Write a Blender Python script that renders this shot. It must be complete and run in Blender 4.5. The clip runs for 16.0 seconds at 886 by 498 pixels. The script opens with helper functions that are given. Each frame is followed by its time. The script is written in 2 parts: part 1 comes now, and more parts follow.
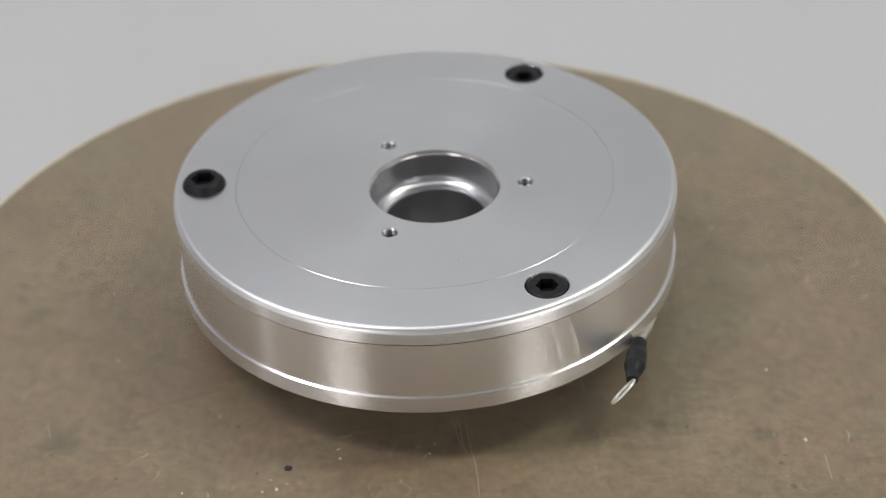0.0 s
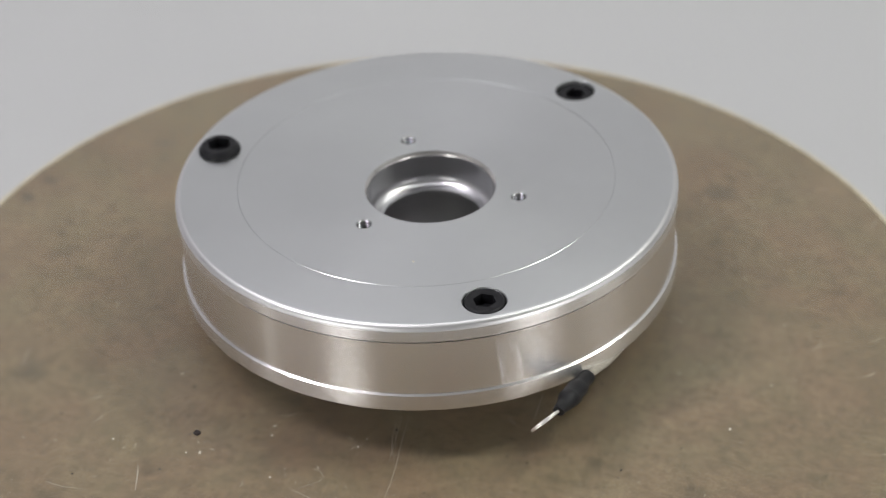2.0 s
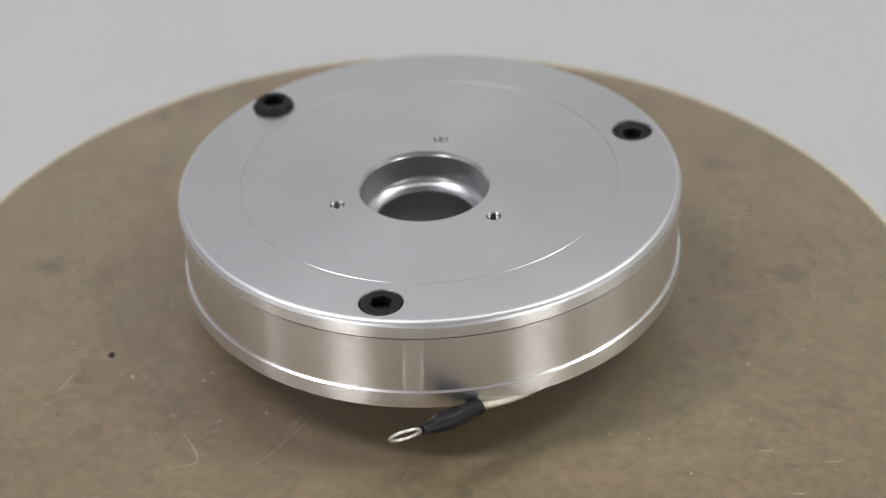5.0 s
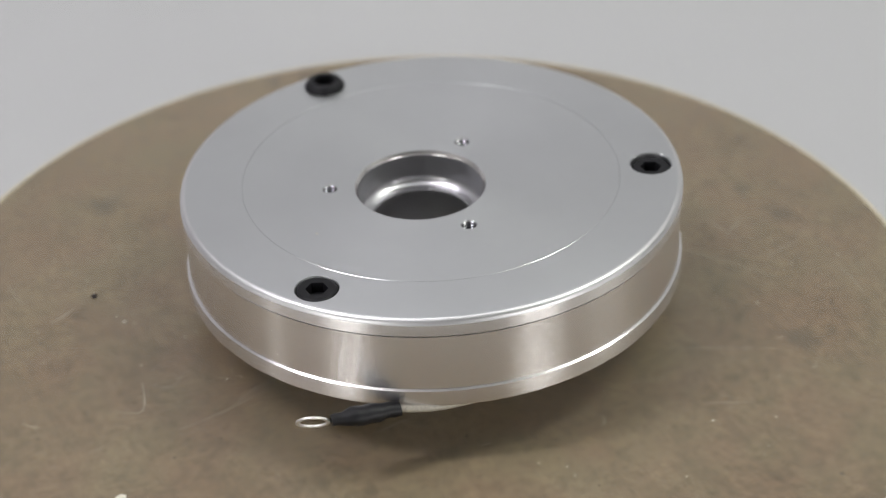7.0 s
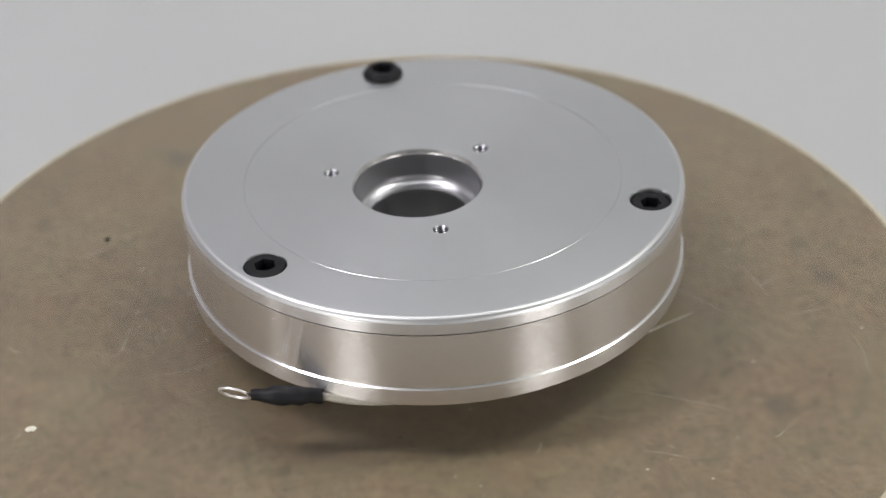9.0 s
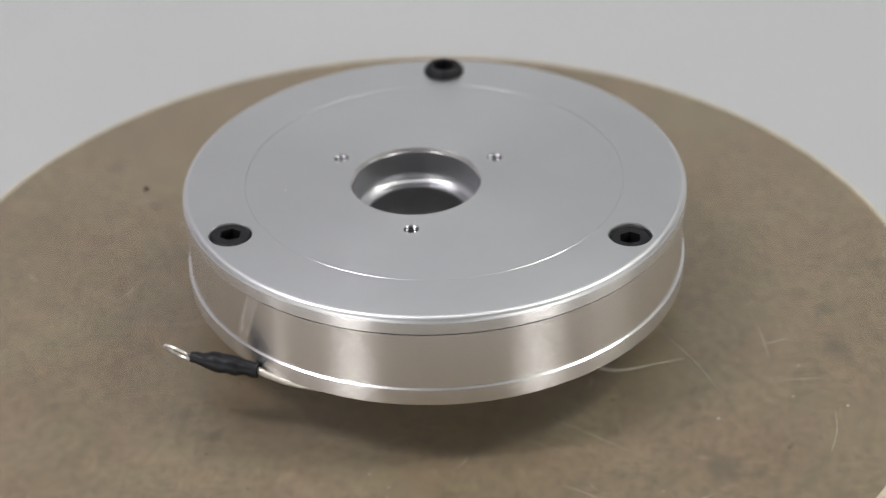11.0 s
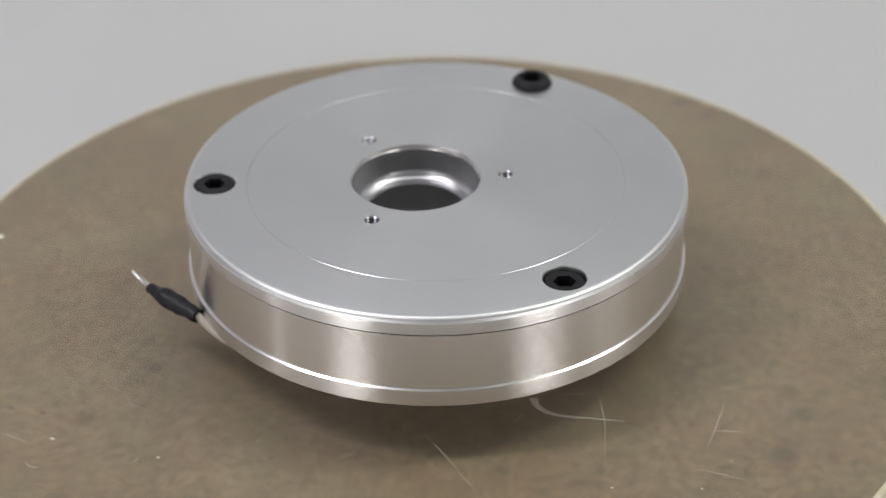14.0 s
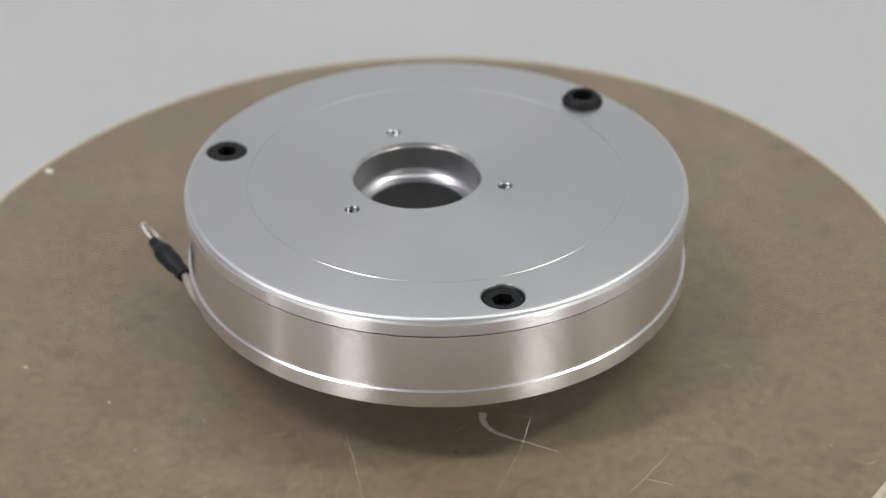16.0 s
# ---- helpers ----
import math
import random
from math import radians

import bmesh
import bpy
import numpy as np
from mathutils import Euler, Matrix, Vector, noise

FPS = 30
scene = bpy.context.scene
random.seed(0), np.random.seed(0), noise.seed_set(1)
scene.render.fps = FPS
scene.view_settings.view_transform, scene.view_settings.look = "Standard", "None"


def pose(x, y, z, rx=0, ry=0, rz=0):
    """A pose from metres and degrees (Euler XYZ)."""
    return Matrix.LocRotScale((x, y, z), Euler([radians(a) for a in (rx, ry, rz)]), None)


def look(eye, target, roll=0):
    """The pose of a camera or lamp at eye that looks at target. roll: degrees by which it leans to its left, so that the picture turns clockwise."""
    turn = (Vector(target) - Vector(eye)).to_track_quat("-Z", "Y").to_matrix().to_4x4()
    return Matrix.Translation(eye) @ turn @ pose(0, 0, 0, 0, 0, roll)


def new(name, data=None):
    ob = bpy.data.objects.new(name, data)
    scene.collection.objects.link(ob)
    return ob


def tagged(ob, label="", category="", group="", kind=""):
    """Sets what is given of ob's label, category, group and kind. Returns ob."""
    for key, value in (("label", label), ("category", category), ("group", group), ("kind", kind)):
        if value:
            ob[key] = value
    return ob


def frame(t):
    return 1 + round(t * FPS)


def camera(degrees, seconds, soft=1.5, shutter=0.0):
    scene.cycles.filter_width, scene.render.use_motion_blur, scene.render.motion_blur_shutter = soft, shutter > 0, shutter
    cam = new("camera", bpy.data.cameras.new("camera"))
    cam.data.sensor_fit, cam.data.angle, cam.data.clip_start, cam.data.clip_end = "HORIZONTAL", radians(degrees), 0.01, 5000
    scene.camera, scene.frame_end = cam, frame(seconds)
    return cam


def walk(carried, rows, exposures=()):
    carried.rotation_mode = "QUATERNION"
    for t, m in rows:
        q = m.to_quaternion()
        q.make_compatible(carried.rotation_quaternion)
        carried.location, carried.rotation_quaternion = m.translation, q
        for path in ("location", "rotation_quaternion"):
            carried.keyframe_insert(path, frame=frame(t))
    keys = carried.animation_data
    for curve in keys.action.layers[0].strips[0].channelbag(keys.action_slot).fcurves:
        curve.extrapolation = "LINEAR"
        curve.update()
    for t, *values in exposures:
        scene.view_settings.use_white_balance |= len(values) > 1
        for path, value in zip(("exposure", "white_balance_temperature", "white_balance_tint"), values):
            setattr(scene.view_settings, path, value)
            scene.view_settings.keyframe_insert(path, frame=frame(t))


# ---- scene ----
MM = 0.001

# ---- camera: fixed, looking down at the turntable ----
CAM_EYE, CAM_PITCH, CAM_YAW, CAM_ROLL = (0.0, -0.35822, 0.26126), 34.562, 0.408, -0.610
cam = camera(24.314, 16.0, soft=1.15)
_f = (math.sin(radians(CAM_YAW)) * math.cos(radians(CAM_PITCH)), math.cos(radians(CAM_YAW)) * math.cos(radians(CAM_PITCH)), -math.sin(radians(CAM_PITCH)))
CAM_POSE = look(CAM_EYE, [e + d for e, d in zip(CAM_EYE, _f)], CAM_ROLL)
walk(cam, [(0.0, CAM_POSE), (16.0, CAM_POSE)])
cam.data.dof.use_dof, cam.data.dof.focus_distance, cam.data.dof.aperture_fstop = True, 0.392, 13.0

# ---- light: a bright room with ceiling panels over the table and an added fill ----
world = bpy.data.worlds.new("room_air")
scene.world = world
world.use_nodes = True
world.node_tree.nodes["Background"].inputs[0].default_value = (0.9, 0.95, 1.0, 1)
world.node_tree.nodes["Background"].inputs[1].default_value = 0.08


def panel_lamp(name, eye, target, w, h, power, colour=(1, 0.98, 0.955), label="plain rectangular white light panel in the room", rise=0.0, fall=1.0):
    """A light panel. rise, fall: across its width it brightens up to rise and dims from fall on, like a diffuser with a hot middle."""
    data = bpy.data.lights.new(name, "AREA")
    data.shape, data.size, data.size_y, data.energy, data.color = "RECTANGLE", w, h, power, colour
    if rise > 0:
        data.use_nodes = True
        tree = data.node_tree
        geo, sep, up, down, mul = [tree.nodes.new("ShaderNode" + k) for k in ("NewGeometry", "SeparateXYZ", "MapRange", "MapRange", "Math")]
        tree.links.new(geo.outputs["Parametric"], sep.inputs[0])
        for n, lo, hi in ((up, 0.0, rise), (down, 1.0, fall)):
            n.interpolation_type = "SMOOTHSTEP"
            n.inputs["From Min"].default_value, n.inputs["From Max"].default_value = lo, hi
            tree.links.new(sep.outputs[0], n.inputs["Value"])
        mul.operation = "MULTIPLY"
        tree.links.new(up.outputs["Result"], mul.inputs[0])
        tree.links.new(down.outputs["Result"], mul.inputs[1])
        tree.links.new(mul.outputs[0], tree.nodes["Emission"].inputs["Strength"])
    ob = new(name, data)
    ob.matrix_world = look(eye, target)
    return tagged(ob, label, "lamp", "room lights")


def around(azimuth, dist, z):
    """A place round the turntable; 0 degrees is the camera's side, positive to the right."""
    return (dist * math.sin(radians(azimuth)), -dist * math.cos(radians(azimuth)), z)


panel_lamp("side_light", around(-36, 0.95, 0.21), (0, 0, 0.1), 0.44, 0.46, 6.6, rise=0.5, fall=0.5)
panel_lamp("side_light", around(42, 0.95, 0.19), (0, 0, 0.1), 0.52, 0.42, 7.0, rise=0.5, fall=0.5)
# thin strip added only to draw the narrow bright stripe on the housing's left
panel_lamp("side_light", around(-70, 1.1, 0.21), (0, 0, 0.1), 0.014, 0.46, 0.8)
panel_lamp("side_light", around(76, 1.1, 0.21), (0, 0, 0.1), 0.42, 0.46, 0.9, rise=0.1, fall=0.9)
panel_lamp("ceiling_panel", (-0.80, -0.16, 1.45), (0, 0, 0), 0.2, 0.64, 17.4, (0.985, 0.95, 1.0))
panel_lamp("ceiling_panel", (0.92, 0.06, 1.45), (0, 0, 0), 0.2, 0.64, 14.3, (0.985, 1.0, 0.925))
# added fill, no known fixture: lifts the shadows round the housing
panel_lamp("ceiling_panel", (0.0, 0.22, 1.50), (0, 0.05, 0), 0.9, 0.3, 2.8, (0.97, 0.98, 1.0))
scene.view_settings.exposure = -0.68


# ---- materials ----
class Nodes:
    def __init__(self, name):
        self.mat = bpy.data.materials.new(name)
        self.mat.use_nodes = True
        self.tree = self.mat.node_tree
        self.bsdf = self.tree.nodes["Principled BSDF"]

    def node(self, kind, **values):
        n = self.tree.nodes.new(kind)
        for key, value in values.items():
            n.inputs[key].default_value = value
        return n

    def link(self, a, b):
        self.tree.links.new(a, b)

    def set(self, **values):
        for key, value in values.items():
            self.bsdf.inputs[key.replace("_", " ")].default_value = value

    def coords(self, scale=(1, 1, 1), kind="Object"):
        tc, mp = self.node("ShaderNodeTexCoord"), self.node("ShaderNodeMapping")
        mp.inputs["Scale"].default_value = scale
        self.link(tc.outputs[kind], mp.inputs["Vector"])
        return mp.outputs["Vector"]

    def noise(self, vec, scale, detail=4.0, rough=0.55):
        n = self.node("ShaderNodeTexNoise", Scale=scale, Detail=detail, Roughness=rough)
        self.link(vec, n.inputs["Vector"])
        return n.outputs["Fac"]

    def ramp(self, fac, *stops):
        r = self.node("ShaderNodeValToRGB")
        el = r.color_ramp.elements
        while len(el) < len(stops):
            el.new(0.5)
        for e, (pos, col) in zip(el, stops):
            e.position, e.color = pos, (*col, 1) if len(col) == 3 else col
        self.link(fac, r.inputs["Fac"])
        return r.outputs["Color"]

    def span(self, fac, lo, hi, a=0.0, b=1.0):
        m = self.node("ShaderNodeMapRange", **{"From Min": a, "From Max": b, "To Min": lo, "To Max": hi})
        self.link(fac, m.inputs["Value"])
        return m.outputs["Result"]

    def mix(self, fac, a, b, mode="MIX"):
        m = self.tree.nodes.new("ShaderNodeMix")
        m.data_type, m.blend_type = "RGBA", mode
        for sock, value in ((m.inputs[0], fac), (m.inputs[6], a), (m.inputs[7], b)):
            if hasattr(value, "links"):
                self.link(value, sock)
            else:
                sock.default_value = value if not isinstance(value, tuple) else (*value[:3], 1)
        return m.outputs[2]

    def bump(self, height, strength, dist):
        b = self.node("ShaderNodeBump", Strength=strength, Distance=dist)
        self.link(height, b.inputs["Height"])
        self.link(b.outputs["Normal"], self.bsdf.inputs["Normal"])


def metal(name, base, rough, aniso=0.0, grain=0.0):
    m = Nodes(name)
    m.set(Metallic=1.0, Roughness=rough, Anisotropic=aniso, Anisotropic_Rotation=0.25)
    v = m.coords((1, 1, 1))
    blotch = m.noise(v, 60.0, 3)
    c = m.ramp(blotch, (0.3, [x * 0.96 for x in base]), (0.7, base))
    m.link(c, m.bsdf.inputs["Base Color"])
    if aniso < 0.9:
        m.link(m.span(m.noise(v, 220.0, 2), rough * 0.92, rough * 1.1), m.bsdf.inputs["Roughness"])
    if aniso:
        t = m.tree.nodes.new("ShaderNodeTangent")
        t.direction_type, t.axis = "RADIAL", "Z"
        m.link(t.outputs["Tangent"], m.bsdf.inputs["Tangent"])
    if grain:
        # concentric tool marks: noise over radius and height alone
        tc = m.node("ShaderNodeTexCoord")
        s = m.node("ShaderNodeSeparateXYZ")
        m.link(tc.outputs["Object"], s.inputs[0])
        px = m.node("ShaderNodeMath")
        px.operation = "MULTIPLY"
        py = m.node("ShaderNodeMath")
        py.operation = "MULTIPLY"
        ad = m.node("ShaderNodeMath")
        ad.operation = "ADD"
        sq = m.node("ShaderNodeMath")
        sq.operation = "SQRT"
        for sock in (0, 1):
            m.link(s.outputs[0], px.inputs[sock])
            m.link(s.outputs[1], py.inputs[sock])
        m.link(px.outputs[0], ad.inputs[0])
        m.link(py.outputs[0], ad.inputs[1])
        m.link(ad.outputs[0], sq.inputs[0])
        cb = m.node("ShaderNodeCombineXYZ")
        m.link(sq.outputs[0], cb.inputs[0])
        m.link(s.outputs[2], cb.inputs[1])
        m.bump(m.noise(cb.outputs[0], 5000.0, 3), grain, 0.00002)
    return m.mat


STAINS = [(-102.4, 15.2, 2.2, 0.75), (-100.7, 22.8, 2.6, 0.6), (13.0, 85.0, 4.5, 0.5), (52.6, 59.2, 5.0, 0.5), (-73.6, -43.6, 5.0, 0.5), (-88.6, 3.9, 2.0, 0.4),
          (0.1, 83.5, 3.5, 0.45), (-80.2, 45.0, 3.0, 0.35), (69.1, -59.7, 0.9, 0.8), (67.6, -52.9, 0.8, 0.8), (89.5, 38.4, 0.9, 0.85), (-85.3, -3.4, 4.0, 0.3)]


def mat_kraft():
    m = Nodes("brown_hardboard")
    v = m.coords()
    big = m.noise(v, 24.0, 4, 0.6)
    mid = m.noise(v, 150.0, 6, 0.7)
    fine = m.noise(v, 1700.0, 4, 0.75)
    grit = m.noise(v, 430.0, 5, 0.7)
    streak = m.noise(m.coords((1100, 220, 1)), 1.0, 4, 0.65)
    cross = m.noise(m.coords((260, 1300, 1)), 1.0, 3, 0.6)
    c = m.ramp(big, (0.30, (0.197, 0.146, 0.091)), (0.5, (0.224, 0.170, 0.108)), (0.7, (0.249, 0.193, 0.125)))
    c = m.mix(0.55, c, m.ramp(mid, (0.3, (0.36, 0.36, 0.36)), (0.7, (0.63, 0.63, 0.62))), "OVERLAY")
    c = m.mix(0.44, c, m.ramp(fine, (0.3, (0.27, 0.27, 0.27)), (0.7, (0.73, 0.73, 0.72))), "OVERLAY")
    c = m.mix(0.35, c, m.ramp(streak, (0.3, (0.38, 0.38, 0.38)), (0.7, (0.62, 0.62, 0.61))), "OVERLAY")
    c = m.mix(0.35, c, m.ramp(cross, (0.3, (0.40, 0.40, 0.40)), (0.72, (0.62, 0.62, 0.61))), "OVERLAY")
    c = m.mix(0.5, c, m.ramp(grit, (0.33, (0.31, 0.30, 0.30)), (0.67, (0.66, 0.66, 0.66))), "OVERLAY")
    hue = m.ramp(m.noise(m.coords((1, 1, 7)), 55.0, 3, 0.6), (0.38, (0.525, 0.49, 0.482)), (0.62, (0.487, 0.51, 0.482)))
    c = m.mix(0.7, c, hue, "OVERLAY")
    spots = m.ramp(m.noise(v, 85.0, 3, 0.5), (0.62, (1, 1, 1)), (0.74, (0.55, 0.54, 0.53)))
    c = m.mix(0.6, c, spots, "MULTIPLY")
    # single stains, soft-edged, ragged by noise
    for x, y, r, k in STAINS:
        d = m.node("ShaderNodeVectorMath")
        d.operation = "DISTANCE"
        m.link(v, d.inputs[0])
        d.inputs[1].default_value = (x * MM, y * MM, 0)
        ragged = m.node("ShaderNodeMath")
        ragged.operation = "MULTIPLY"
        m.link(d.outputs["Value"], ragged.inputs[0])
        m.link(m.span(mid, 0.55, 1.45, 0.3, 0.7), ragged.inputs[1])
        c = m.mix(m.span(ragged.outputs[0], k, 0.0, 0.2 * r * MM, r * MM), c, (0.085, 0.068, 0.052))
    m.link(c, m.bsdf.inputs["Base Color"])
    m.set(Roughness=0.45, Specular_IOR_Level=0.6)
    m.bump(grit, 0.12, 0.0002)
    return m.mat


def mat_plain(name, base, rough, vary=0.08, scale=80.0, metallic=0.0, bump=0.0, spec=0.5):
    m = Nodes(name)
    f = m.noise(m.coords(), scale, 4)
    c = m.ramp(f, (0.3, [x * (1 - vary) for x in base]), (0.7, [min(1, x * (1 + vary)) for x in base]))
    m.link(c, m.bsdf.inputs["Base Color"])
    m.set(Roughness=rough, Metallic=metallic, Specular_IOR_Level=spec)
    if bump:
        m.bump(m.noise(m.coords(), scale * 6, 3), bump, 0.0002)
    return m.mat


def mat_clear():
    m = Nodes("clear_acrylic")
    out = m.tree.nodes["Material Output"]
    m.tree.nodes.remove(m.bsdf)
    tr = m.node("ShaderNodeBsdfTransparent")
    tr.inputs[0].default_value = (0.985, 0.99, 0.985, 1)
    gl = m.node("ShaderNodeBsdfGlossy")
    gl.inputs["Roughness"].default_value = 0.22
    mx = m.node("ShaderNodeMixShader")
    lw = m.node("ShaderNodeLayerWeight", Blend=0.5)
    m.link(m.span(lw.outputs["Facing"], 0.006, 0.07, 0.32, 0.56), mx.inputs[0])
    m.link(tr.outputs[0], mx.inputs[1])
    m.link(gl.outputs[0], mx.inputs[2])
    m.link(mx.outputs[0], out.inputs["Surface"])
    return m.mat


ALU = (0.712, 0.73, 0.74)
M_TOP = metal("turned_aluminium_face", ALU, 0.30, 0.6, 0.1)
M_SIDE = metal("turned_aluminium_side", (0.86, 0.838, 0.838), 0.205, 1.0, 0.1)
M_COVER = metal("turned_aluminium_edge", (0.87, 0.85, 0.85), 0.27, 1.0, 0.1)
# same aluminium, base colour darkened for the shade inside the bore
M_BORE_SHADE = metal("shaded_bore_aluminium", (0.60, 0.60, 0.62), 0.31, 0.0)
M_BEVEL = metal("bevelled_aluminium", (0.74, 0.74, 0.75), 0.40, 0.0)
M_CHAMFER = metal("chamfered_aluminium", (0.88, 0.86, 0.85), 0.24, 0.0)
# thread metal far below ALU: the hole's inner shade is in its colour
M_THREAD_SHADE = metal("shaded_thread_aluminium", (0.26, 0.26, 0.28), 0.25)
M_TIN = metal("tinned_copper", (0.92, 0.90, 0.87), 0.45)
M_BLACK = mat_plain("black_oxide_steel", (0.010, 0.010, 0.012), 0.48, 0.25, 900.0, 0.0, 0.0, 0.24)
M_SLEEVE = mat_plain("black_shrink_tube", (0.008, 0.008, 0.010), 0.45, 0.3, 500.0, 0.0, 0.3, 0.35)
M_WIRE = mat_plain("clear_braid_wire", (0.50, 0.47, 0.40), 0.3, 0.2, 2500.0, 0.4)
M_KRAFT = mat_kraft()
M_RIM = mat_plain("pale_raw_edge", (0.62, 0.55, 0.41), 0.7, 0.12, 300.0)
M_PALE = mat_plain("pale_scuff", (0.40, 0.35, 0.28), 0.75, 0.25, 900.0)
M_NICK = mat_plain("bare_fibre_nick", (0.62, 0.57, 0.47), 0.7, 0.2, 1500.0)
M_FLECK = mat_plain("pale_fleck", (0.42, 0.37, 0.29), 0.75, 0.3, 900.0)
M_STAIN = mat_plain("dark_stain", (0.075, 0.062, 0.050), 0.7, 0.3, 600.0)
M_CRUMB = mat_plain("dark_crumb", (0.02, 0.012, 0.010), 0.6, 0.4, 3000.0)
M_CHIP = mat_plain("white_chip", (0.78, 0.74, 0.64), 0.6, 0.15, 2000.0)
M_PAPER = mat_plain("grey_paper", (0.54, 0.541, 0.553), 0.9, 0.02, 4.0)
M_WALL = mat_plain("room_paint", (0.50, 0.50, 0.495), 0.9, 0.04, 3.0)
M_DRUM = mat_plain("grey_plastic", (0.30, 0.30, 0.30), 0.5, 0.05, 60.0)
M_PAD = mat_plain("grey_rubber", (0.2, 0.195, 0.19), 0.8, 0.2, 200.0)
M_CLEAR = mat_clear()


# ---- mesh helpers ----
def as_mesh(name, bm, mat, angle=32):
    bmesh.ops.recalc_face_normals(bm, faces=bm.faces)
    me = bpy.data.meshes.new(name)
    for f in bm.faces:
        f.smooth = True
    bm.to_mesh(me)
    bm.free()
    me.set_sharp_from_angle(angle=radians(angle))
    me.materials.append(mat)
    return me


def part(name, bm, material, parent, label="", angle=32):
    ob = new(name, as_mesh(name, bm, material, angle))
    ob.parent = parent
    return tagged(ob, label)


def lathe(profile, seg=160, centre=(0, 0), closed=True):
    """A ring turned from (radius, height) points in millimetres; a radius of 0 ends on the axis."""
    bm = bmesh.new()
    rings = []
    for r, z in profile:
        if r < 1e-6:
            rings.append([bm.verts.new((centre[0] * MM, centre[1] * MM, z * MM))])
        else:
            rings.append([bm.verts.new(((centre[0] + r * math.cos(a)) * MM, (centre[1] + r * math.sin(a)) * MM, z * MM))
                          for a in (2 * math.pi * i / seg for i in range(seg))])
    pairs = list(zip(rings, rings[1:]))
    if closed:
        pairs.append((rings[-1], rings[0]))
    for a, b in pairs:
        if len(a) == len(b) == 1:
            continue
        for i in range(seg):
            j = (i + 1) % seg
            if len(a) == 1:
                bm.faces.new((a[0], b[i], b[j]))
            elif len(b) == 1:
                bm.faces.new((a[i], a[j], b[0]))
            else:
                bm.faces.new((a[i], a[j], b[j], b[i]))
    return bm


def arc(cx, cz, r, a0, a1, n=6):
    return [(cx + r * math.cos(radians(a0 + (a1 - a0) * i / n)), cz + r * math.sin(radians(a0 + (a1 - a0) * i / n))) for i in range(n + 1)]


def loop(bm, cx, cy, r, z, seg):
    vs = [bm.verts.new(((cx + r * math.cos(2 * math.pi * i / seg)) * MM, (cy + r * math.sin(2 * math.pi * i / seg)) * MM, z * MM)) for i in range(seg)]
    for i in range(seg):
        bm.edges.new((vs[i], vs[(i + 1) % seg]))
    return vs


def skirt(bm, a, b):
    n = len(a)
    for i in range(n):
        bm.faces.new((a[i], a[(i + 1) % n], b[(i + 1) % n], b[i]))


def plate_with_holes(outer, inner, holes, z):
    """A flat face between circles: outer and inner are (x, y, r, seg), holes are (x, y, [(r, z), ...], seg) with walls going down."""
    bm = bmesh.new()
    tops = []
    rim_o = loop(bm, outer[0], outer[1], outer[2], z, outer[3])
    rim_i = loop(bm, inner[0], inner[1], inner[2], z, inner[3]) if inner else None
    for x, y, steps, seg in holes:
        tops.append((loop(bm, x, y, steps[0][0], z, seg), x, y, steps, seg))
    bmesh.ops.triangle_fill(bm, use_beauty=True, use_dissolve=False, edges=bm.edges[:], normal=(0, 0, 1))
    for vs, x, y, steps, seg in tops:
        last = vs
        for r, zz in steps[1:]:
            if r < 1e-6:
                c = bm.verts.new((x * MM, y * MM, zz * MM))
                for i in range(seg):
                    bm.faces.new((last[i], last[(i + 1) % seg], c))
                break
            nxt = [bm.verts.new(((x + r * math.cos(2 * math.pi * i / seg)) * MM, (y + r * math.sin(2 * math.pi * i / seg)) * MM, zz * MM)) for i in range(seg)]
            skirt(bm, last, nxt)
            last = nxt
    return bm, rim_o, rim_i


def tube(points, radius, seg=12, squash=1.0):
    """A capped tube along points in millimetres; radius is a number or one for each point."""
    bm = bmesh.new()
    pts = [Vector(q) for q in points]
    rad = radius if isinstance(radius, (list, tuple)) else [radius] * len(pts)
    rings = []
    for i, q in enumerate(pts):
        d = (pts[min(i + 1, len(pts) - 1)] - pts[max(i - 1, 0)]).normalized()
        side = d.cross(Vector((0, 0, 1))).normalized()
        up = side.cross(d)
        rings.append([bm.verts.new((q + side * rad[i] * math.cos(a) + up * rad[i] * squash * math.sin(a)) * MM) for a in (2 * math.pi * k / seg for k in range(seg))])
    for a, b in zip(rings, rings[1:]):
        skirt(bm, a, b)
    bm.faces.new(rings[0][::-1])
    bm.faces.new(rings[-1])
    return bm


# ---- the turning of the platter ----
PART_TILT = (0.02817, 0.01714)
BOARD_TILT = (-0.00248, 0.01311)


def turned(t, tilt, at=(0, 0, 0)):
    """The pose at t seconds of a thing that stands at a place (mm) on the turning platter or on the clear plate over it."""
    return pose(0, 0, 0, 0, 0, -SPIN_AT(t)) @ pose(0, 0, 0, math.degrees(tilt[1]), -math.degrees(tilt[0]), 0) @ Matrix.Translation(Vector(at) * MM)


def SPIN_AT(t):
    return 8.39702 * t + 5.515 * (t / 16) ** 2 - 4.571 * (t / 16) ** 3


def spin_rows(tilt, at=(0, 0, 0)):
    return [(0.5 * i, turned(0.5 * i, tilt, at)) for i in range(33)]


MOVING = []


def ride(ob, tilt, at=(0, 0, 0)):
    MOVING.append((ob, tilt, at))
    ob.matrix_world = turned(0, tilt, at)
    return ob


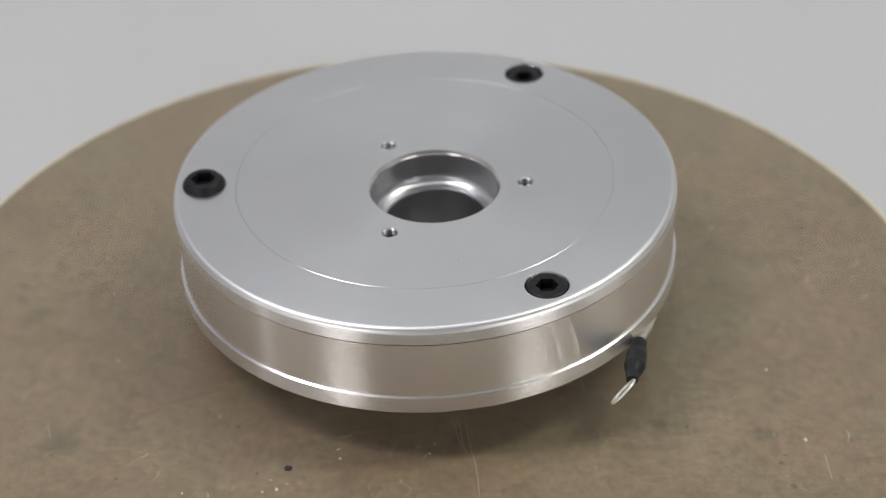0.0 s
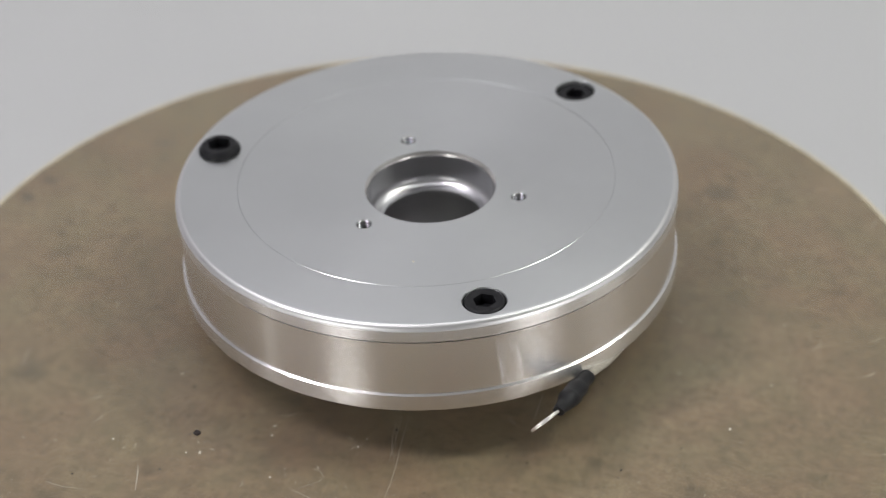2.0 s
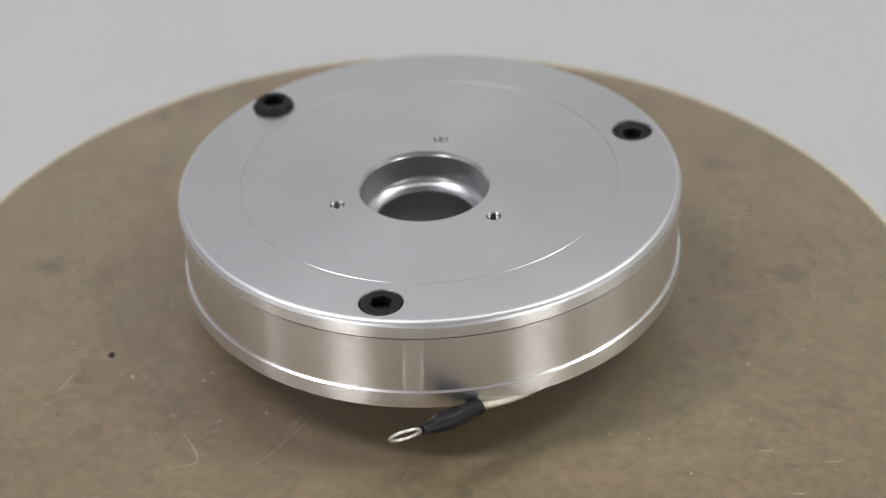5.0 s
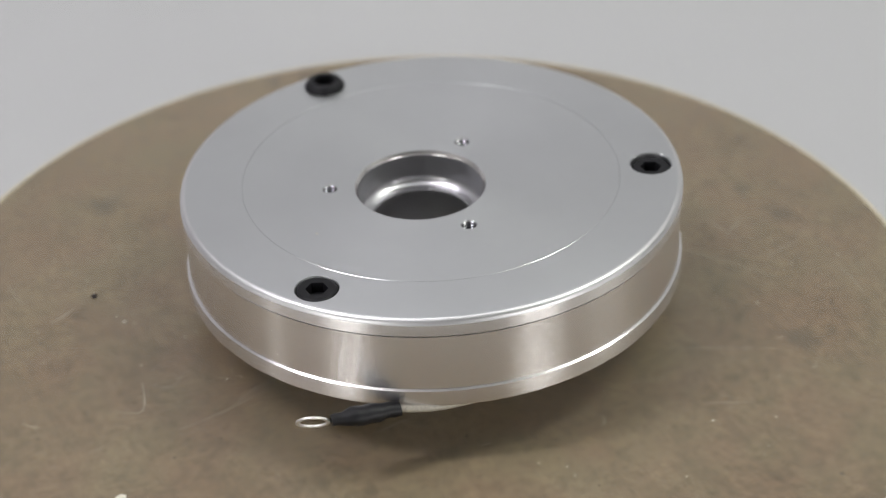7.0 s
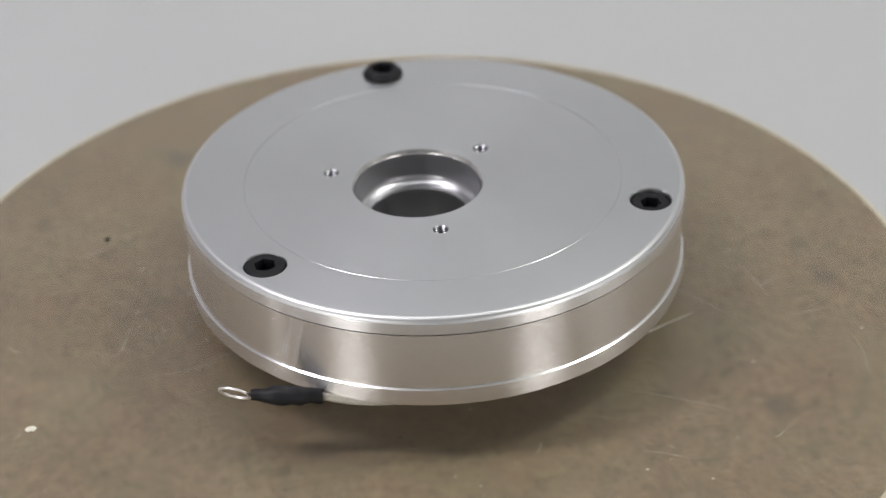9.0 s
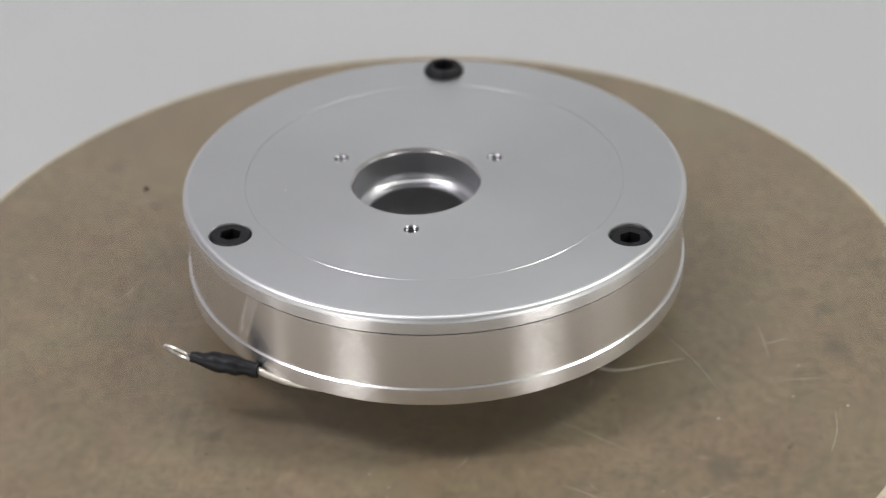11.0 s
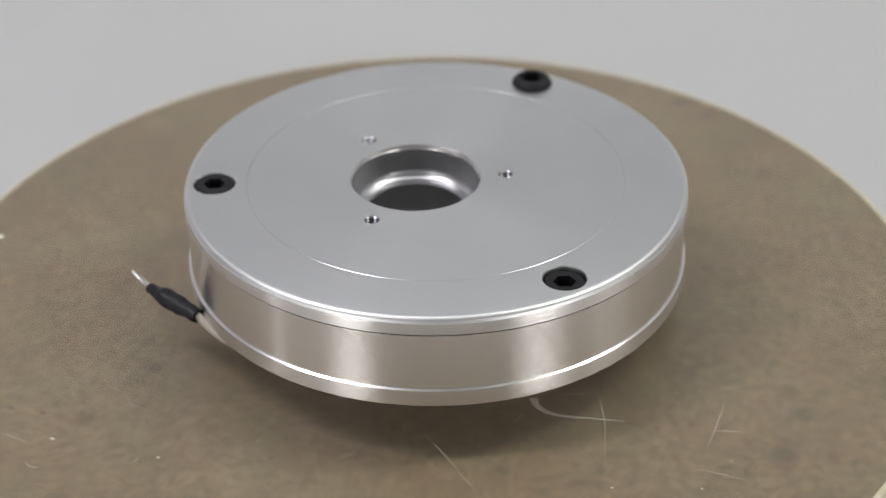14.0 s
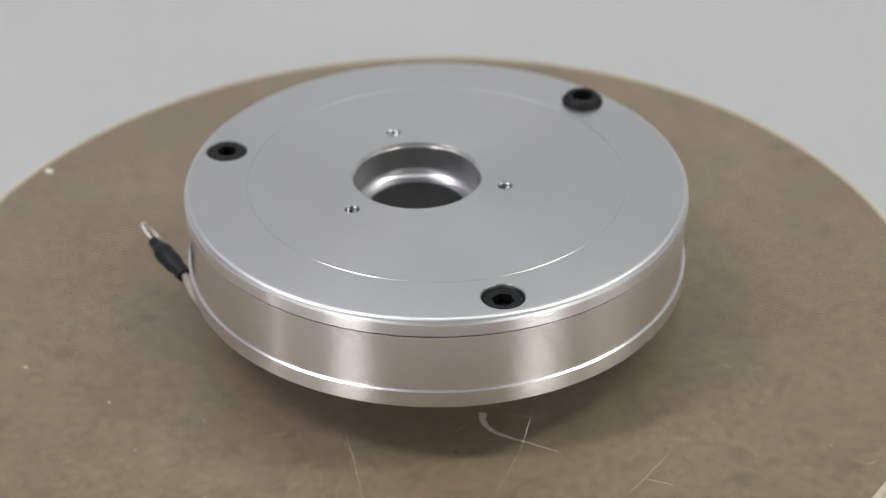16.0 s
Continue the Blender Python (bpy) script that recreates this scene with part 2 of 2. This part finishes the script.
# ---- setting: paper sweep, table and room ----
def build_setting():
    # paper sweep: flat under the turntable, curving up behind it
    bm = bmesh.new()
    prof = [(-0.75, -0.045), (0.20, -0.045)]
    prof += [(0.20 + 0.22 * math.sin(radians(a)), 0.175 - 0.22 * math.cos(radians(a))) for a in range(6, 91, 6)]
    prof += [(0.42, 1.3)]
    rows = [[bm.verts.new((x, y, z)) for y, z in prof] for x in (-1.3, 1.3)]
    for i in range(len(prof) - 1):
        bm.faces.new((rows[0][i], rows[1][i], rows[1][i + 1], rows[0][i + 1]))
    ob = new("backdrop", as_mesh("backdrop", bm, M_PAPER, 60))
    so = ob.modifiers.new("thickness", "SOLIDIFY")
    so.thickness, so.offset = 0.002, 1
    tagged(ob, "plain light grey paper sweep behind the turntable", "backdrop", kind="structure")
    # room shell
    def slab(name, lo, hi, label):
        b = bmesh.new()
        bmesh.ops.create_cube(b, size=1)
        for v in b.verts:
            v.co = Vector([l + (c + 0.5) * (h - l) for c, l, h in zip(v.co, lo, hi)])
        tagged(new(name, as_mesh(name, b, M_WALL)), label, name.split("_")[0], kind="structure")
    slab("floor", (-1.6, -1.9, -0.15), (1.6, 1.3, -0.049), "plain grey room floor")
    slab("ceiling", (-1.6, -1.9, 1.60), (1.6, 1.3, 1.70), "plain white room ceiling")
    slab("wall_north", (-1.6, 1.3, -0.049), (1.6, 1.4, 1.60), "plain off-white room wall")
    slab("wall_south", (-1.6, -2.0, -0.049), (1.6, -1.9, 1.60), "plain off-white room wall")
    slab("wall_east", (1.6, -2.0, -0.049), (1.7, 1.4, 1.60), "plain off-white room wall")
    slab("wall_west", (-1.7, -2.0, -0.049), (-1.6, 1.4, 1.60), "plain off-white room wall")


# ---- turntable ----
BOARD_R, BOARD_C = 109.24, (0.12, -2.25)


def scuff(points, width, parent, name="scratch", mat=None, fade=False, z=0.03):
    """A thin raised scuff line on the board, or at height z in its thing, from (x, y) in millimetres."""
    pts = [Vector((x, y, z)) for x, y in points]
    if len(pts) > 2:
        # rounded bends
        way = [pts[0] * 2 - pts[1]] + pts + [pts[-1] * 2 - pts[-2]]
        pts = [0.5 * (2 * b + (c - a) * k + (2 * a - 5 * b + 4 * c - d) * k * k + (3 * b - a - 3 * c + d) * k ** 3)
               for a, b, c, d in zip(way, way[1:], way[2:], way[3:]) for k in (0, 0.25, 0.5, 0.75)] + [pts[-1]]
    fine = []
    rnd = random.Random(int(abs(points[0][0] * 13 + points[0][1] * 7) * 10))
    for (a, b) in zip(pts, pts[1:]):
        n = max(2, int(math.dist(a, b) / 1.5))
        for i in range(n):
            k = i / n
            fine.append((a[0] + (b[0] - a[0]) * k + rnd.uniform(-0.08, 0.08), a[1] + (b[1] - a[1]) * k + rnd.uniform(-0.08, 0.08), z))
    fine.append(pts[-1])
    rad = [width * 0.4 * (0.35 + 0.65 * math.sin(math.pi * (i + 0.5) / len(fine)) * rnd.uniform(0.6, 1.0)) for i in range(len(fine))]
    if fade:
        # broad at the start, running out to a hair
        rad = [width * 0.4 * (1 - 0.92 * (i / len(fine)) ** 0.6) * rnd.uniform(0.8, 1.0) for i in range(len(fine))]
    return part(name, tube(fine, rad, 6, 0.25 if not fade else 0.08), mat or M_PALE, parent)


def build_turntable():
    base = new("pedestal", as_mesh("pedestal", lathe([(0, -43), (70, -43), (72, -41), (72, -14), (70, -12), (0, -12)], 96, closed=False), M_DRUM))
    tagged(base, "round grey plastic drum under the turning board", "pedestal")
    base.location = (0, 0, 0)
    board = new("turntable_board")
    tagged(board, "round brown hardboard turntable top, scuffed and stained", "turntable")
    r = BOARD_R
    part("board", lathe([(0, -6), (r - 1.2, -6), (r - 1.2, 0), (0, 0)], 200, BOARD_C, closed=False), M_KRAFT, board)
    part("edge_band", lathe([(r - 1.2, -6), (r - 0.5, -6.2)] + arc(r - 0.6, -0.45, 0.6, 0, 90, 5) + [(r - 1.2, 0.15)], 200, BOARD_C), M_RIM, board, "pale cream raw edge")
    # hidden pad that carries the clear plate
    part("spacer", lathe([(0, 0), (24, 0), (24, 7.5), (0, 7.5)], 48, closed=False), M_PAD, board, "dark grey rubber spacer")
    ride(board, BOARD_TILT)
    for pts, w in (([(76.5, -50.6), (76.7, -58.1)], 0.35), ([(-2.0, -50.1), (-1.5, -49.0), (-0.5, -48.2)], 0.28), ([(-3.9, -46.2), (-2.0, -47.1)], 0.28),
                   ([(3.8, -37.1), (5.3, -46.0), (7.4, -50.9)], 0.22), ([(6.2, -37.1), (7.2, -46.4), (8.4, -55.2), (8.6, -64.0)], 0.25), ([(-40.5, -65.4), (-38.3, -72.1)], 0.45),
                   ([(-3.2, -72.7), (-1.5, -70.3), (-0.6, -68.6), (-1.4, -67.2), (-4.6, -65.6), (-7.8, -64.5), (-9.0, -64.2)], 0.34),
                   ([(-9.0, -64.2), (-7.4, -62.4), (-5.6, -61.0), (-4.6, -59.2), (-5.8, -57.5), (-8.4, -57.1)], 0.2), ([(4.7, -37.4), (6.4, -51.2)], 0.22),
                   ([(-56.0, -74.5), (-52.1, -75.0), (-48.3, -74.5)], 0.25), ([(-77.3, -37.2), (-76.8, -39.8), (-75.9, -42.9)], 0.22),
                   ([(10.4, 75.6), (13.2, 69.4)], 0.4), ([(44.9, 19.4), (46.1, 23.6), (48.0, 27.8)], 0.2), ([(58.2, 28.8), (60.9, 33.6), (63.3, 37.4)], 0.2),
                   ([(1.3, 47.0), (3.3, 49.4)], 0.3), ([(25.2, 71.2), (24.4, 75.8), (23.9, 80.8)], 0.35), ([(3.3, 68.7), (10.5, 69.9), (18.2, 70.9)], 0.3),
                   ([(34.7, 82.5), (39.9, 82.3), (43.4, 81.5), (47.4, 80.4)], 0.3), ([(16.1, 37.6), (13.8, 41.9), (11.6, 44.0)], 0.35),
                   ([(30.4, -23.0), (30.6, -31.8)], 0.25), ([(25.9, -31.3), (26.2, -33.0), (27.6, -33.9)], 0.35)):
        scuff(pts, w, board)
    # larger pale grains and nicks
    for x, y, w in ((73.4, -46.1, 1.0), (68.8, -23.9, 0.75), (-43.0, -36.5, 0.5), (-48.4, -59.4, 0.6), (-30.3, -58.6, 0.85), (-33.0, -59.3, 0.5), (-18.8, -47.1, 0.7),
                    (-18.4, -49.9, 0.6), (-14.5, -61.7, 0.45), (-35.9, -92.9, 0.6), (74.6, -8.1, 0.5), (55.6, -9.2, 0.5), (63.5, 27.2, 0.7), (69.4, 38.4, 0.6),
                    (59.5, -5.1, 0.45), (37.3, 59.1, 0.7), (30.0, 74.5, 0.5), (32.8, 85.3, 0.6), (36.5, -1.2, 0.45), (0.1, -45.9, 0.45), (-0.8, -48.7, 0.5), (-30.1, 65.2, 0.5)):
        a = (x * 7 + y * 3) % math.pi
        scuff([(x - w * 0.5 * math.cos(a), y - w * 0.5 * math.sin(a)), (x + w * 0.5 * math.cos(a), y + w * 0.5 * math.sin(a))], w, board, "fleck", M_NICK)
    scuff([(19.3, 33.7), (21.2, 35.4), (22.2, 38.6), (21.6, 42.4), (19.9, 47.2), (18.0, 53.1)], 2.8, board, mat=M_NICK, fade=True)
    rnd = random.Random(5)
    # small pale flecks and fibres of the board
    for i in range(170):
        a, q = rnd.uniform(0, 2 * math.pi), 104 * math.sqrt(rnd.uniform(0.13, 1))
        x, y, d, n = q * math.cos(a), q * math.sin(a), rnd.uniform(0, math.pi), rnd.choice((rnd.uniform(0.15, 0.5), rnd.uniform(0.15, 0.5), rnd.uniform(0.6, 2.4)))
        scuff([(x, y), (x + n * math.cos(d), y + n * math.sin(d)), (x + n * math.cos(d) + n * math.cos(d + 0.5) * 0.7, y + n * math.sin(d) + n * math.sin(d + 0.5) * 0.7)], rnd.uniform(0.15, 0.5), board, "fleck", M_FLECK)
    for i in range(80):
        a, q = rnd.uniform(0, 2 * math.pi), 104 * math.sqrt(rnd.uniform(0.13, 1))
        x, y, d, n = q * math.cos(a), q * math.sin(a), rnd.uniform(0, math.pi), rnd.uniform(0.2, 0.8)
        scuff([(x, y), (x + n * math.cos(d), y + n * math.sin(d))], rnd.uniform(0.3, 0.7), board, "speck", M_STAIN)


def build_clear_plate():
    plate = new("clear_plate", as_mesh("clear_plate", lathe([(0, 8.0), (190, 8.0), (190, 12.2), (0, 12.2)], 200, closed=False), M_CLEAR))
    plate.visible_shadow = False
    tagged(plate, "flat clear acrylic plate over the brown board", "clear plate")
    # long scratches in its underside
    for pts in ([(49.6, 25.4), (53.0, 30.8), (57.0, 36.8), (62.3, 44.3)], [(17.0, 45.9), (23.8, 50.0), (29.3, 53.5), (36.0, 56.7), (42.8, 59.7)]):
        scuff(pts, 0.22, plate, z=7.97)
    ride(plate, PART_TILT)


# ---- the machined part ----
PART_AT = (-0.168, 1.399, 12.2)
BORE = (2.025, -3.70)
TAPS = [(BORE[0] + 18.65 * math.cos(radians(a)), BORE[1] + 18.65 * math.sin(radians(a))) for a in (121, 0.6, 240.7)]
SCREWS = [(45.7 * math.cos(radians(a)), 45.7 * math.sin(radians(a))) for a in (180.2, -59.5, 60.7)]
TOP = 20.155


def build_screw(x, y, top, parent, button):
    """A black socket screw; top is the height of its head, button a domed head that stands proud."""
    r = 4.08
    bm = bmesh.new()
    hexr, seg = 2.6 if button else 2.25, 48
    if button:
        prof = [(3.5, top - 3.6), (3.65, top - 1.95), (4.35, top - 1.62), (4.48, top - 1.35), (4.36, top - 1.0), (3.98, top - 0.5), (3.66, top - 0.16), (3.45, top), (3.2, top)]
    else:
        prof = [(r, top - 4.5), (r, top - 0.5), (r - 0.15, top - 0.2), (r - 0.5, top), (2.9, top)]
    rings = [[bm.verts.new(((x + q * math.cos(2 * math.pi * i / seg)) * MM, (y + q * math.sin(2 * math.pi * i / seg)) * MM, z * MM)) for i in range(seg)] for q, z in prof]
    for a, b in zip(rings, rings[1:]):
        skirt(bm, a, b)

    def hexa(i, k):
        # radius of a hexagon at the angle of vertex i
        a = (i * 360 / seg) % 60 - 30
        return k * math.cos(radians(30)) / math.cos(radians(a))
    for z, k in ((top - 0.02, hexr), (top - 2.2, hexr * 0.98)):
        ring = [bm.verts.new(((x + hexa(i, k) * math.cos(2 * math.pi * i / seg)) * MM, (y + hexa(i, k) * math.sin(2 * math.pi * i / seg)) * MM, z * MM)) for i in range(seg)]
        skirt(bm, rings[-1], ring)
        rings.append(ring)
    bm.faces.new(rings[-1])
    part("screw", bm, M_BLACK, parent, "proud black button-head socket screw" if button else "black socket cap screw, flush in its counterbore", 25)


def build_tapped_hole(x, y, parent):
    prof = []
    z = TOP - 0.25
    for i in range(14):
        prof += [(1.52, z), (1.22, z - 0.25)]
        z -= 0.5
    prof += [(1.2, z)]
    bm = lathe(prof, 28, (x, y), closed=False)
    part("threaded_hole", bm, M_THREAD_SHADE, parent, "small tapped hole, its thread coloured darker for shade", 18)


def build_part():
    hub = new("motor_housing")
    tagged(hub, "round machined aluminium housing with a central bore, lying flat", "machine part")
    # lower flange with a chamfered top edge
    flange = part("base_flange", lathe([(30, 0.0), (51.8, 0.0), (52.05, 0.12), (52.1, 0.4), (52.1, 3.58), (51.72, 3.85), (30, 3.85)], 220), M_COVER, hub)
    flange.data.materials.append(M_CHAMFER)
    for f in flange.data.polygons:
        if f.normal.z > 0.2:
            f.material_index = 1
    part("side_ring", lathe([(40, 3.87), (51.62, 3.87), (51.6, 4.1), (51.6, 16.0), (51.3, 16.12), (40, 16.12)], 220), M_SIDE, hub)
    # cover: outer ring with three counterbores
    groove_o, groove_i = 39.16, 39.0
    bm, ro, ri = plate_with_holes((0, 0, 50.6, 220), (0, 0, groove_o, 180),
                                  [(x, y, [(4.4, TOP), (4.2, TOP - 0.25), (4.2, TOP - 5), (0, TOP - 5)], 48) for x, y in SCREWS], TOP)
    last = ro
    for r, z in arc(50.6, TOP - 1.4, 1.4, 78, 0, 10) + [(52.0, 16.55), (51.75, 16.38), (40, 16.38)]:
        nxt = [bm.verts.new((r * math.cos(2 * math.pi * i / 220) * MM, r * math.sin(2 * math.pi * i / 220) * MM, z * MM)) for i in range(220)]
        skirt(bm, last, nxt)
        last = nxt
    last = ri
    for r, z in ((groove_o - 0.015, TOP - 0.04), (groove_o - 0.02, TOP - 1.0)):
        nxt = [bm.verts.new((r * math.cos(2 * math.pi * i / 180) * MM, r * math.sin(2 * math.pi * i / 180) * MM, z * MM)) for i in range(180)]
        skirt(bm, last, nxt)
        last = nxt
    cover = part("cover_ring", bm, M_TOP, hub)
    cover.data.materials.append(M_COVER)
    cover.data.materials.append(M_BEVEL)
    for f in cover.data.polygons:
        if f.center.xy.length > 50.5 * MM and f.normal.z < 0.98:
            f.material_index = 1 if abs(f.normal.z) < 0.15 else 2
    # hub disc inside it with the eccentric bore and three tapped holes
    bm, ro, _ = plate_with_holes((0, 0, groove_i, 180), None,
                                 [(BORE[0], BORE[1], [(13.5, TOP), (13.5, TOP - 0.02)], 96)] +
                                 [(x, y, [(1.65, TOP), (1.5, TOP - 0.25)], 28) for x, y in TAPS], TOP)
    last = ro
    for r, z in ((groove_i + 0.12, TOP - 0.09), (groove_i + 0.125, TOP - 1.0)):
        nxt = [bm.verts.new((r * math.cos(2 * math.pi * i / 180) * MM, r * math.sin(2 * math.pi * i / 180) * MM, z * MM)) for i in range(180)]
        skirt(bm, last, nxt)
        last = nxt
    part("hub_disc", bm, M_TOP, hub, "", 8)
    part("groove_ring", lathe([(38.8, TOP - 1.2), (40.2, TOP - 1.2), (40.2, TOP - 0.14), (38.8, TOP - 0.14)], 120), M_TOP, hub)
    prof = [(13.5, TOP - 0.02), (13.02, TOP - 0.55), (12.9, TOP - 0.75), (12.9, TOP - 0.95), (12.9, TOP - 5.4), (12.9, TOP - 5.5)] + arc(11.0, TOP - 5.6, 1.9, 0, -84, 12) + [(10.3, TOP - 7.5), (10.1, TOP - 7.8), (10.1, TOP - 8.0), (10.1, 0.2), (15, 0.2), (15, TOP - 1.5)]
    ob = part("bore_sleeve", lathe([(r, z) for r, z in prof], 120), M_BORE_SHADE, hub, "bored hole with a stepped shoulder, its wall coloured darker for shade")
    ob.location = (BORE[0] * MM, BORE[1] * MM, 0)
    # paler metal on the mouth chamfer puts its highlight into the colour
    ob.data.materials.append(M_CHAMFER)
    for f in ob.data.polygons:
        if f.center.z > (TOP - 0.8) * MM:
            f.material_index = 1
    for x, y in TAPS:
        build_tapped_hole(x, y, hub)
    build_screw(*SCREWS[0], TOP + 1.6, hub, True)
    build_screw(*SCREWS[1], TOP + 0.05, hub, False)
    build_screw(*SCREWS[2], TOP - 0.75, hub, False)
    # earth lead that comes out under the flange
    o = Vector(PART_AT)

    def loc(x, y, z):
        return (x - o[0], y - o[1], z - o[2])
    wire = [loc(q * math.cos(radians(a)) + o[0], q * math.sin(radians(a)) + o[1], z) for a, q, z in ((-39.5, 53.2, 12.6), (-36, 52.6, 12.15), (-32, 52.05, 11.85), (-28, 51.4, 11.75), (-24, 50.6, 11.7), (-20, 49.8, 11.7), (-14, 48.5, 11.7))]
    part("wire", tube(wire, [0.8, 0.76, 0.7, 0.64, 0.62, 0.6, 0.6], 12), M_WIRE, hub, "bare silvery braided lead")
    s0, s1 = Vector(loc(38.95, -45.0, 13.85)), Vector(loc(41.55, -31.55, 12.6))
    rad = [1.15, 1.28, 1.36, 1.7, 2.05, 2.15, 2.1, 2.02, 2.08, 2.0, 1.7, 1.62, 1.66, 1.55]
    part("shrink_sleeve", tube([s0.lerp(s1, i / 13) + Vector((0, 0, 0.15 * math.sin(i * 1.9))) for i in range(14)], rad, 16, 0.9), M_SLEEVE, hub, "black heat-shrink sleeve")
    # ring terminal, standing on edge
    bm = bmesh.new()
    d = Vector((-0.546, -0.832, -0.099)).normalized()
    n = Vector((-0.706, 0.393, 0.590))
    n = (n - d * n.dot(d)).normalized()
    w = n.cross(d)
    c = s0 + d * 3.5
    seg = 40
    loops = []
    for rr, h in ((3.25, -0.22), (3.25, 0.22), (2.65, 0.22), (2.65, -0.22)):
        loops.append([bm.verts.new((c + d * rr * math.cos(2 * math.pi * i / seg) + w * rr * math.sin(2 * math.pi * i / seg) + n * h) * MM) for i in range(seg)])
    for a, b in zip(loops, loops[1:] + loops[:1]):
        skirt(bm, a, b)
    part("ring_terminal", bm, M_TIN, hub, "tinned ring terminal")
    ride(hub, PART_TILT, PART_AT)


# ---- loose bits on the clear plate ----
def build_bits():
    def lump(name, mat, r, flat, seed, label):
        bm = bmesh.new()
        bmesh.ops.create_icosphere(bm, subdivisions=2, radius=1)
        rnd = random.Random(seed)
        for v in bm.verts:
            k = 1 + rnd.uniform(-0.35, 0.35)
            v.co = Vector((v.co.x * r[0] * k, v.co.y * r[1] * k, max(v.co.z, -0.7) * flat * k + 0.7 * flat)) * MM
        return tagged(new(name, as_mesh(name, bm, mat, 20)), label, name)
    ride(lump("crumb", M_CRUMB, (0.68, 0.6), 0.4, 3, "tiny dark brown crumb lying on the clear plate"), PART_TILT, (-26.86, -65.41, 12.2))
    ride(lump("dust_speck", M_CHIP, (0.22, 0.16), 0.12, 5, "tiny white dust speck on the aluminium face"), PART_TILT, (6.2, -28.85, 12.2 + TOP))
    ride(lump("chip", M_CHIP, (0.8, 1.1), 0.3, 8, "small white chip lying on the clear plate"), PART_TILT, (35.44, -86.97, 12.2))


build_setting()
build_turntable()
build_clear_plate()
build_part()
build_bits()


def motions():
    for ob, tilt, at in MOVING:
        walk(ob, spin_rows(tilt, at))


motions()
